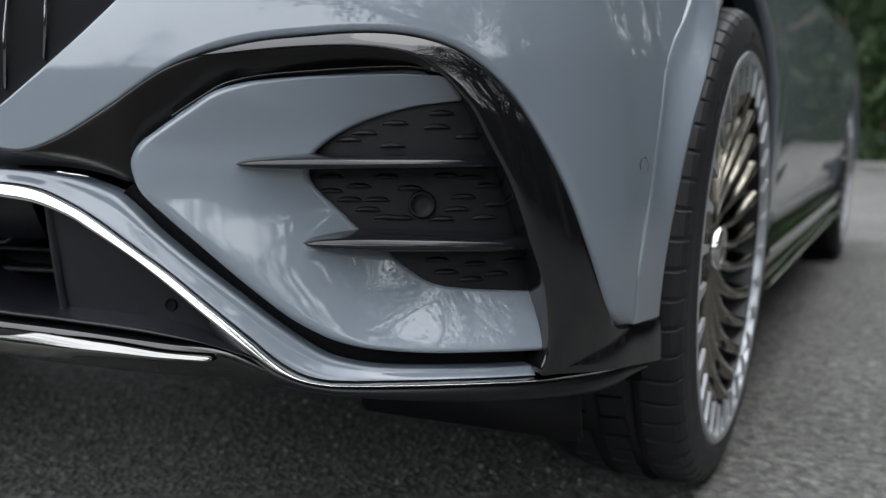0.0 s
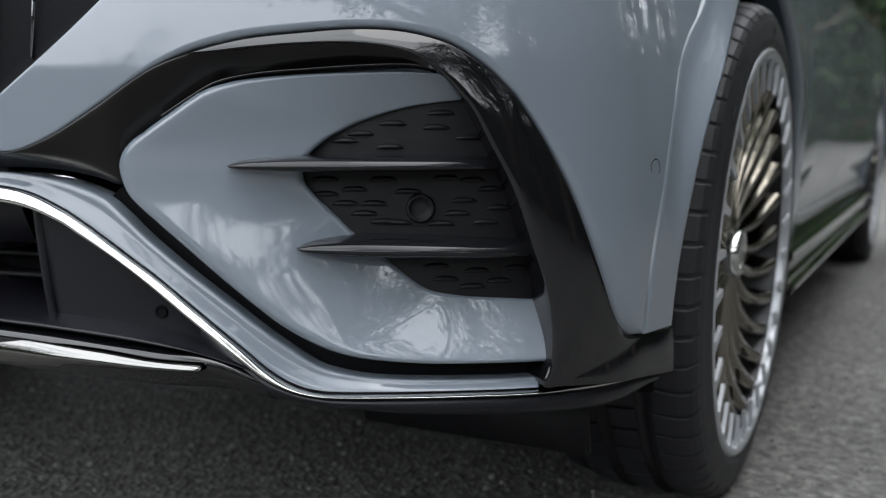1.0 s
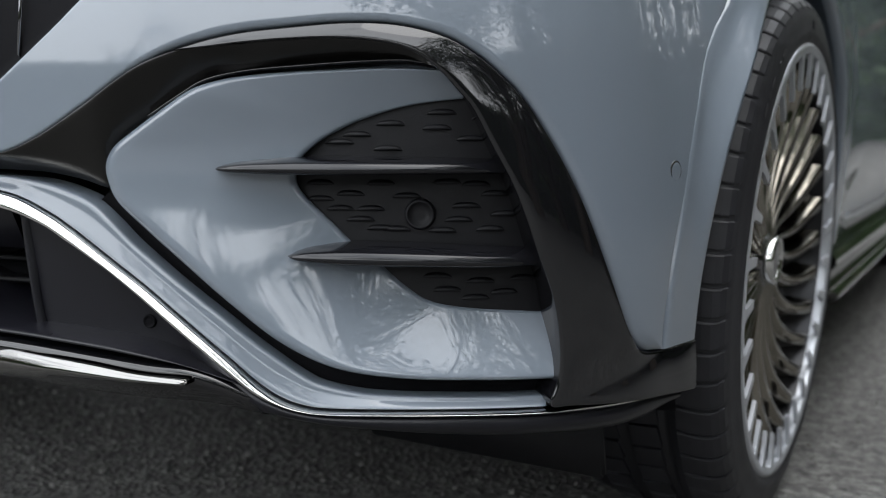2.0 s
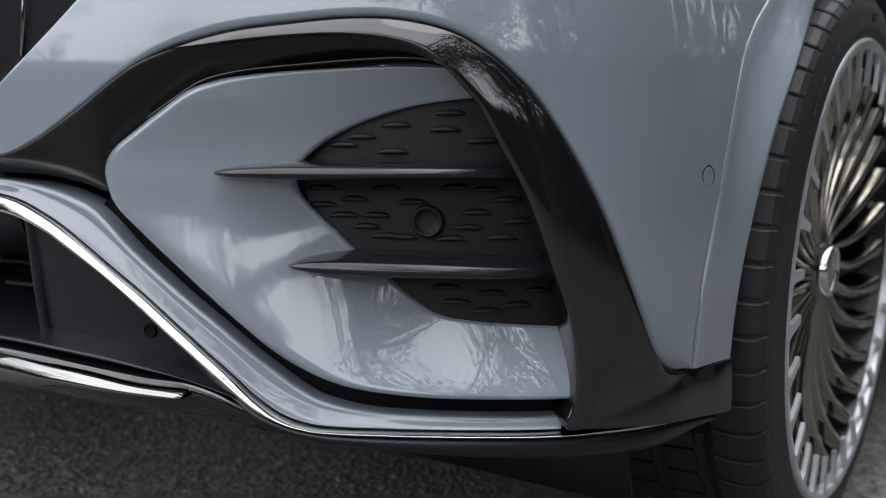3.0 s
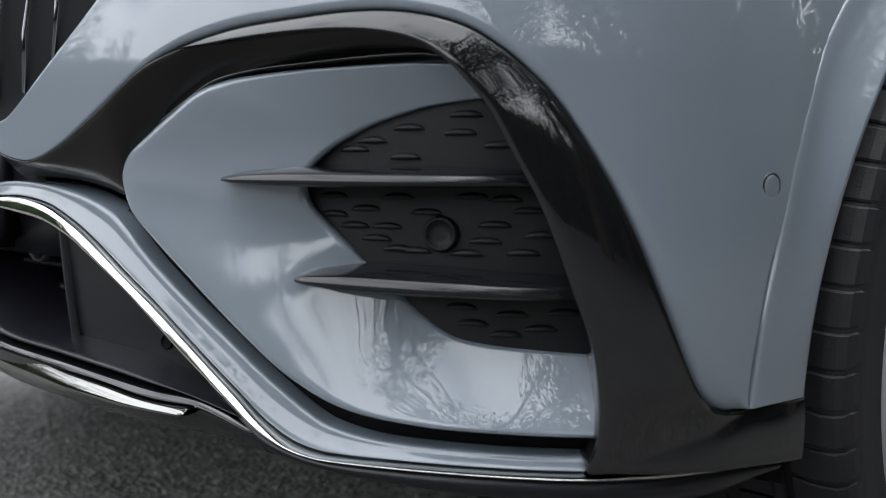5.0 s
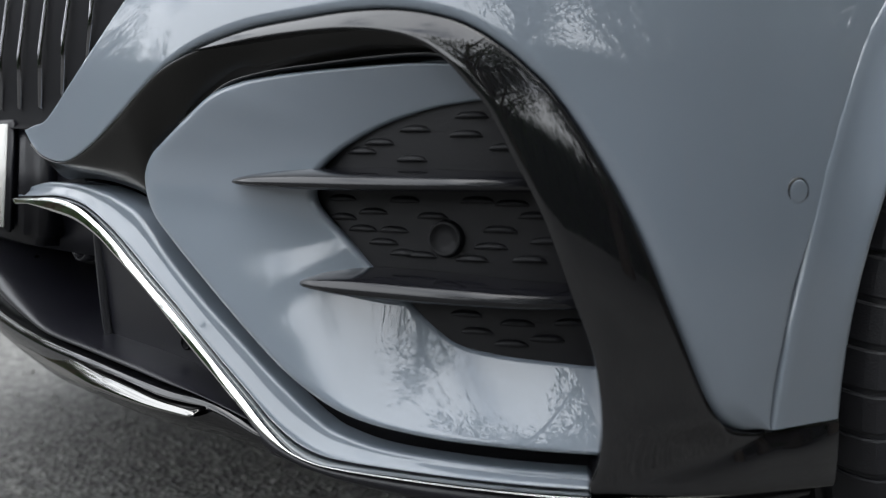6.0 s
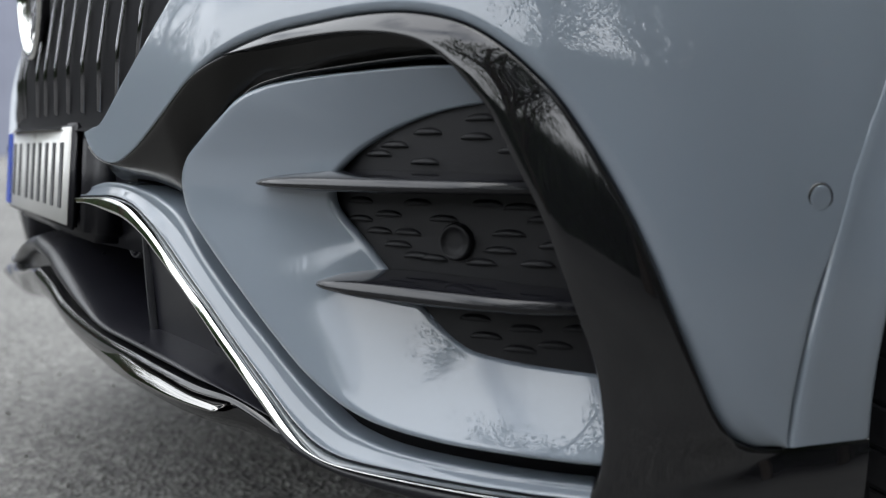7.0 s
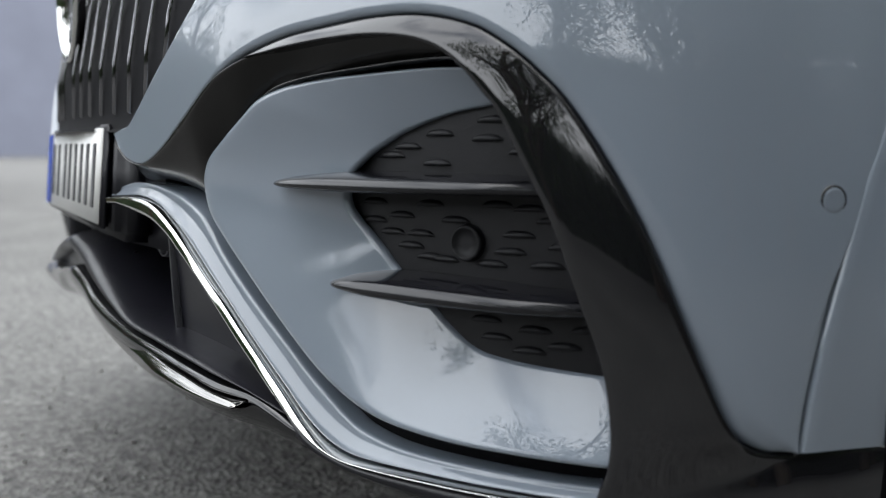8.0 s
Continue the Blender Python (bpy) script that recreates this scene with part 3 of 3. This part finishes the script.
# Dark disc on the cheek, coloured as the inside of a shaded hole.
disc("hole_shade", .540, .367, -.0205, .0068, .0012, DARK, car, "small dark disc that stands for the shade in a fixing hole", .9)
disc("lower_sensor", .305, .442, -.085, .022, .040, SATIN, car, "round sensor housing under the lower bar")


def blade(name, line, label):
    """A horizontal fin: line of (s, z, reach, half height), pointed at its front end."""
    path = spline(line, 8)
    rails = []
    for up, out in ((1.15, 0), (1.1, .2), (.86, .6), (.60, .85), (.46, .93), (.38, .945), (.32, .955), (-.03, .997), (-.12, 1.0), (-.24, 1.0), (-.48, .985), (-.68, .9), (-.8, .6), (-.85, .2), (-.85, 0)):
        rails.append([(s, z + h * up, -.036 + (reach + .036) * out) for s, z, reach, h in path])
    part(name, skin(rails, closed=True), BLADE, car, label)


blade("blade", [(.623, .5165, -.004, .001), (.630, .517, .003, .004), (.650, .5175, .009, .0065), (.70, .518, .012, .0088), (.76, .518, .012, .0088), (.83, .518, .007, .008), (.875, .5175, -.006, .0075), (.92, .517, -.02, .007)], "gloss black horizontal blade across the intake")
blade("blade", [(.691, .4365, -.006, .001), (.698, .4365, .002, .0045), (.715, .437, .007, .0075), (.755, .437, .010, .0105), (.83, .436, .010, .010), (.88, .434, .005, .009), (.92, .433, -.006, .0085), (.96, .432, -.02, .008)], "gloss black horizontal blade across the intake")

# number plate on its bracket
bm = bmesh.new()
box(bm, (.56, .05, .140), pose(0, -.690, .507, -4))
bmesh.ops.bevel(bm, geom=bm.edges[:], offset=.012, segments=3, affect="EDGES")
part("plate_bracket", bm, SATIN, car, "satin black plate bracket")
plate = new("number_plate")
plate.parent = car
plate.matrix_basis = pose(-.004, -.7215, .513, -5)
bm = bmesh.new()
box(bm, (.500, .010, .122), pose(0, 0, 0))
bmesh.ops.bevel(bm, geom=bm.edges[:], offset=.003, segments=2, affect="EDGES")
part("plate_frame", bm, SATIN, plate, "black plate frame")
bm = bmesh.new()
box(bm, (.492, .004, .112), pose(0, -.006, 0))
bmesh.ops.bevel(bm, geom=bm.edges[:], offset=.0015, segments=2, affect="EDGES")
part("plate_sheet", bm, PLATE, plate, "white reflective plate sheet")
bm = bmesh.new()
box(bm, (.040, .002, .106), pose(-.224, -.009, 0))
part("plate_band", bm, BLUE, plate, "blue band", False)
for k, xx in enumerate((-.175, -.12, -.05, .0, .052, .104, .156, .208)):
    bm = bmesh.new()
    box(bm, (.017, .0015, .076), pose(xx, -.0088, 0))
    part("character_bar", bm, INK, plate, smooth=False)

# main grille: dark backing and upright chrome bars
part("bumper_centre", skin(between([(0, .578), (.2, .577), (.33, .573)], [(0, .43), (.2, .43), (.37, .43)], [(0, -.06), (0, -.040), (.1, -.034), (.6, -.034), (1, -.045), (1, -.10)]), True), SATIN, car, "satin black centre of the bumper behind the plate")
g_edge = [(.0, .572), (.10, .572), (.20, .571), (.30, .569), (.352, .578), (.40, .610), (.45, .646), (.505, .692), (.54, .725), (.61, .795)]
g_roof = [(.0, .82), (.10, .82), (.20, .82), (.30, .82), (.36, .82), (.42, .82), (.47, .82), (.52, .82), (.56, .82), (.611, .82)]
main_grille = part("main_grille", skin(between(g_edge, g_roof, [(-.02, -.004), (0, -.012), (.1, -.014), (.5, -.016), (1, -.016)]), True), DARK, car, "dark radiator grille panel")
for k in range(1, 9):
    for sgn in (1, -1):
        x = .452 - .05 * k
        s0 = float(np.interp(x, CURVE[:, 0], ARC))
        z0 = max(.583, .622 - (.40 - x) * .6)
        bm = bmesh.new()
        pts = [base(s0, z, d) for z, d in ((z0, -.016), (z0 + .003, -.011), (z0 + .06, -.011), (z0 + .14, -.011), (.815, -.011))]
        ring = [[bm.verts.new((sgn * (p[0] + dx), p[1] + dy, p[2])) for dx, dy in ((-.0014, .002), (-.0011, -.001), (0, -.0018), (.0011, -.001), (.0014, .002))] for p in pts]
        for a, b in zip(ring, ring[1:]):
            for i in range(4):
                bm.faces.new((a[i], a[i + 1], b[i + 1], b[i]))
        part("upright_bar", bm, DARKCHROME, main_grille)
bm = lathe([(0, .079), (-.006, .084), (-.012, .087), (-.017, .084), (-.017, .079), (-.006, .073), (0, .074)], 64)
emblem = part("emblem_ring", bm, CHROME, car, "plain round chrome emblem ring")
emblem.matrix_basis = pose(0, -.712, .748, 0, 0, 90)

# wing with its arch, round the front wheel
HUB_Y, HUB_Z, ARCH_R = .115, .372, .42


def s_of(y):
    return float(np.interp(y, CURVE[80:, 1], ARC[80:]))


def flare(s, z):
    """How far the arch lip stands out from the crowned flank before it."""
    return (.10 * (min(z, .62) - .36) + .3 * (min(z, .66) - .40) ** 2 + .156 * max(0, z - .66)) * (1 - min(1, max(0, (s - 1.18) / .15)))


angles = np.linspace(math.pi + .095, -.06, 49)
lip_pts = [(s_of(HUB_Y + ARCH_R * math.cos(a)), HUB_Z + ARCH_R * math.sin(a)) for a in angles]
seam = spline([(s + .0032 + .0034 * min(1, max(0, (z - .46) / .12)), z) for s, z in SEAM] + [(1.33, .88), (1.42, .93), (1.55, .95), (1.75, .95), (1.95, .95), (2.02, .93), (2.05, .8), (2.05, .6), (2.05, .45), (2.045, .345)], 10)
seam = evenly(seam, 49)
# points of the outer edge are spread to follow the arch
rails = [[(p[0], p[1], -.016) for p in seam]]
for v, o in ((0, .001), (.012, .006), (.05, .007), (.2, .006), (.4, .005), (.6, .004), (.8, .004), (.93, .004), (.985, .003), (1, -.003)):
    rails.append([(p[0] + (q[0] - p[0]) * v, p[1] + (q[1] - p[1]) * v, o + flare(*q) * v * v) for p, q in zip(seam, lip_pts)])
rails.append([(q[0], q[1], flare(*q) - .012) for q in lip_pts])
pair("front_wing", rails, PAINT, "light grey painted front wing with wheel arch")

# wheel-house liner
for sgn in (1, -1):
    bm = bmesh.new()
    grid = [[bm.verts.new((sgn * x, HUB_Y + r * math.cos(a), HUB_Z + r * math.sin(a))) for a in np.linspace(math.pi + .30, -.3, 33)] for x, r in ((.945, .425), (.90, .432), (.62, .432), (.60, .10))]
    for a, b in zip(grid, grid[1:]):
        for i in range(len(a) - 1):
            bm.faces.new((a[i], a[i + 1], b[i + 1], b[i]))
    part("arch_liner", bm, DARK, car, "matt black wheel-house liner")


def side_x(y, z):
    """Half width of the flank behind the front wing."""
    tuck = .034 * math.exp(-((z - .405) / .07) ** 2) * max(0, min(1, (y - .6) / .3, (3.2 - y) / .3))
    return .972 - tuck - .03 * max(0, .45 - z) * 2 + .016 * math.sin(min(1, max(0, (z - .3) / .55)) * math.pi) - .35 * max(0, z - .75) ** 2 + (.02 * math.exp(-((y - 3.15) / .5) ** 2))


def flank(name, y0, y1, bottom, top, label, mat=PAINT):
    rows = []
    for v in np.linspace(0, 1, 25):
        row = []
        for y in np.linspace(y0, y1, 40):
            z = bottom(y) + (top(y) - bottom(y)) * v
            row.append((side_x(y, z), y, z))
        rows.append(row)
    for sgn in (1, -1):
        bm = bmesh.new()
        grid = [[bm.verts.new((sgn * p[0], p[1], p[2])) for p in r] for r in [[(p[0] - .03, p[1], p[2]) for p in rows[0]]] + rows]
        for a, b in zip(grid, grid[1:]):
            for i in range(len(a) - 1):
                bm.faces.new((a[i], a[i + 1], b[i + 1], b[i]))
        part(name, bm, mat, car, label)


REAR = 3.15


def rear_bottom(y):
    return HUB_Z + math.sqrt(max(0, .43 ** 2 - (y - REAR) ** 2)) if abs(y - REAR) < .43 else .34


flank("front_door", .625, 1.60, lambda y: .345, lambda y: .95, "light grey painted door")
flank("rear_door", 1.606, 2.66, lambda y: .345, lambda y: .96, "light grey painted door")
flank("rear_wing", 2.666, 4.0, rear_bottom, lambda y: .97, "light grey painted rear wing")
flank("side_window", .9, 3.2, lambda y: .955, lambda y: .96 + .45 * max(0, 1 - ((y - 2.0) / 1.25) ** 2) ** .6, "dark side glass", GLASS)
# sill with a bright running-board edge
def flank_bar(name, mat, label, sections, y0, y1):
    for sgn in (1, -1):
        bm = bmesh.new()
        grid = [[bm.verts.new((sgn * x, y, z)) for x, z in sections] for y in np.linspace(y0, y1, 12)]
        for a, b in zip(grid, grid[1:]):
            for i in range(len(a) - 1):
                bm.faces.new((a[i], a[i + 1], b[i + 1], b[i]))
        part(name, bm, mat, car, label)


flank_bar("sill", GLOSS, "gloss black sill", [(.93, .35), (.962, .338), (.970, .31), (.972, .28), (.968, .255), (.90, .225), (.5, .20)], .50, 2.74)
flank_bar("sill_strip", CHROME, "bright strip along the top of the sill", [(.955, .332), (.976, .328), (.984, .318), (.984, .308), (.976, .298), (.955, .296)], .56, 2.70)
flank_bar("sill_edge", CHROME, "polished lower edge of the sill", [(.962, .262), (.986, .258), (.992, .250), (.986, .240), (.955, .234)], .56, 2.70)

# bonnet, windscreen, roof and tail close the body
def shell(name, sections, mat, label):
    """Cross sections (y, half width, edge height, middle height) lofted along the car."""
    bm = bmesh.new()
    grid = [[bm.verts.new((w * u, y, e + (c - e) * (1 - abs(u) ** 2.6))) for u in np.linspace(-1, 1, 25)] for y, w, e, c in sections]
    for a, b in zip(grid, grid[1:]):
        for i in range(24):
            bm.faces.new((a[i], a[i + 1], b[i + 1], b[i]))
    return part(name, bm, mat, car, label)


shell("bonnet", [(-.66, .60, .80, .82), (-.55, .76, .80, .90), (-.35, .90, .80, .96), (0, .955, .90, 1.02), (.45, .95, .95, 1.07)], PAINT, "light grey painted bonnet")
shell("windscreen", [(.45, .95, .95, 1.07), (.8, .88, 1.05, 1.27), (1.25, .76, 1.3, 1.53)], GLASS, "dark windscreen glass")
shell("roof", [(1.25, .76, 1.3, 1.53), (2.0, .74, 1.40, 1.62), (3.0, .70, 1.36, 1.56), (3.7, .66, 1.2, 1.38)], GLASS, "dark glass roof")
shell("tail", [(3.7, .66, 1.2, 1.38), (3.85, .80, .97, 1.10), (4.0, .93, .6, .9), (4.02, .93, .30, .32)], PAINT, "light grey painted tailgate")
# Unseen tray, kept low and wide to block light from the ground beneath.
bm = bmesh.new()
box(bm, (1.46, 4.1, .04), pose(0, 1.80, .225))
part("underbody", bm, DARK, car, "dark underbody tray, set low to block light under the car", False)


for sgn in (1, -1):
    bm = bmesh.new()
    box(bm, (.30, .012, .075), pose(sgn * .745, -.375, .222, 12))
    bmesh.ops.bevel(bm, geom=bm.edges[:], offset=.004, segments=2, affect="EDGES")
    part("air_deflector", bm, MATT, car, "matt black air deflector before the wheel")

# ---- wheels ----
def wheel_parts():
    """Car wheel with its outer face towards +x, centred at its hub."""
    top = new("wheel")
    R, rim_r = .369, .302
    tyre = part("tyre", lathe([(-.22, rim_r - .012), (-.235, rim_r + .02), (-.235, R - .03), (-.215, R - .008), (-.19, R - .003), (-.185, R - .010), (-.178, R - .010), (-.173, R - .001), (-.135, R), (-.130, R - .009), (-.122, R - .009), (-.117, R),
                                (-.085, R), (-.080, R - .009), (-.072, R - .009), (-.067, R - .001), (-.045, R - .002), (-.030, R - .004), (-.020, R - .007), (-.012, R - .012), (-.006, R - .020), (-.003, R - .030), (-.001, R - .048), (.002, rim_r + .012), (-.002, rim_r + .003), (-.012, rim_r - .004)], 160), RUBBER, top, "black low-profile road tyre")
    bm = bmesh.new()
    for k in range(60):
        a = 2 * math.pi * k / 60
        for x, w, t, rr in ((-.10, .036, .1, R + .0012), (-.154, .036, .1, R + .0012)):
            q = Matrix.Rotation(a, 4, "X") @ Matrix.Translation((x, 0, rr)) @ Matrix.Rotation(t, 4, "Z")
            box(bm, (w, 2 * math.pi * R / 60 * .86, .005), q)
        rows = []
        for i, (x, r) in enumerate(((-.062, R - .004), (-.060, R + .0012), (-.045, R + .0008), (-.030, R - .0012), (-.020, R - .0040), (-.012, R - .0090), (-.007, R - .0160), (-.0045, R - .0250), (-.005, R - .0330))):
            lean = a + .020 * math.sin(i * .42)
            half = 2 * math.pi / 60 * (.455 if i < 7 else .455 - .03 * (i - 6))
            ring = []
            for u, dip in ((-1, .006), (-.97, .0012), (-.85, 0), (.85, 0), (.97, .0012), (1, .006)):
                g = lean + u * half
                ring.append(bm.verts.new((x - (dip if i > 5 else 0), -(r - dip) * math.sin(g), (r - dip) * math.cos(g))))
            rows.append(ring)
        for p, q in zip(rows, rows[1:]):
            for i in range(5):
                bm.faces.new((p[i], q[i], q[i + 1], p[i + 1]))
    tread = part("tread", bm, RUBBER, top, "moulded tread blocks", False)
    tread["kind"] = "stuff"
    mark = None
    for k in range(12):
        if mark is None:
            bm = bmesh.new()
            box(bm, (.0012, .016, .010), pose(-.0006, 0, R - .040))
            mark = part("sidewall_mark", bm, RUBBER, top, "raised unreadable mark", False)
        else:
            c = new("sidewall_mark", mark.data)
            c.parent = top
            c.matrix_basis = Matrix.Rotation((k % 6) * .068 + (.05 if k % 6 > 2 else 0) + (k // 6) * math.pi + .5, 4, "X") @ Matrix.Diagonal((.5, (.7, 1.1, .5, .9, .6, 1.2)[k % 6], .6, 1)) @ Matrix.Translation((0, 0, (R - .040) * .667))
    part("rim", lathe([(-.014, rim_r - .0135), (-.003, rim_r - .0125), (0, rim_r - .011), (.001, rim_r - .003), (.0005, rim_r + .000), (-.004, rim_r + .004), (-.012, rim_r + .002)], 128), ALLOY, top, "machined alloy rim edge")
    part("barrel", lathe([(-.085, .02), (-.095, .10), (-.100, .20), (-.095, rim_r - .03), (-.05, rim_r - .018), (-.012, rim_r - .012)], 96), BARREL, top, "dark wheel barrel")
    spoke = None
    face = None
    count = 30
    for k in range(count):
        a = 2 * math.pi * k / count
        if spoke is None:
            bm = bmesh.new()
            rows = []
            for u in np.linspace(0, 1, 12):
                r = .036 + (rim_r - .022 - .036) * u
                x = -.040 - .010 * math.sin(u * math.pi) ** .9 + .024 * u * u
                lean = .20 * math.sin(u * math.pi * .85)
                w = .0036 + .0106 * u
                c, s = math.cos(lean), math.sin(lean)
                rows.append([bm.verts.new(p) for p in ((x - .040, r * s - w * 1.2 * c, r * c), (x - .002, r * s - w * c, r * c), (x, r * s - w * .8 * c, r * c), (x, r * s + w * .4 * c, r * c), (x - .034, r * s + w * 1.2 * c, r * c))])
            for p, q in zip(rows, rows[1:]):
                for i in range(4):
                    bm.faces.new((p[i], p[i + 1], q[i + 1], q[i]))
            spoke = part("spoke", bm, SPOKE, top)
            bm = bmesh.new()
            rows = []
            for r, w, x in ((rim_r - .009, .0110, -.0008), (rim_r - .014, .0080, -.0008), (rim_r - .022, .0066, -.0010), (rim_r - .045, .0054, -.0016), (rim_r - .058, .0050, -.0022)):
                sh = .004 * (rim_r - .018 - r) / .058
                rows.append([bm.verts.new(p) for p in ((x - .004, sh - w, r), (x + .0012, sh - w * .96, r), (x + .0012, sh + w * .96, r), (x - .004, sh + w, r))])
            for p, q in zip(rows, rows[1:]):
                for i in range(3):
                    bm.faces.new((p[i], p[i + 1], q[i + 1], q[i]))
            bm.faces.new(rows[-1])
            face = part("spoke_tip", bm, ALLOY, top, smooth=False)
        else:
            for o in (spoke, face):
                c = new(o.name.split(".")[0], o.data)
                c.parent = top
                c.matrix_basis = Matrix.Rotation(a, 4, "X")
    part("hub", lathe([(-.09, .050), (-.054, .047), (-.048, .044), (-.044, .041), (-.038, .036)], 48), DARKCHROME, top, "polished hub")
    cap = part("hub_cap", lathe([(-.040, .036), (-.028, .0355), (-.024, .033), (-.024, .029), (-.028, .027)], 48), CHROME, top, "round chrome hub cap")
    part("cap_face", lathe([(-.028, .0275), (-.026, .018), (-.025, .0005)], 48), DARKCHROME, cap, "dark domed cap face")
    top.parent = car
    return top


front = wheel_parts()
front.matrix_basis = pose(.992, HUB_Y, .367, 0, 2.0, -.35)
for x, y, turn in ((.980, REAR, 0), (-.976, HUB_Y, 180), (-.980, REAR, 180)):
    w = copy_thing(front, pose(x, y, .369, 0, 0, turn))
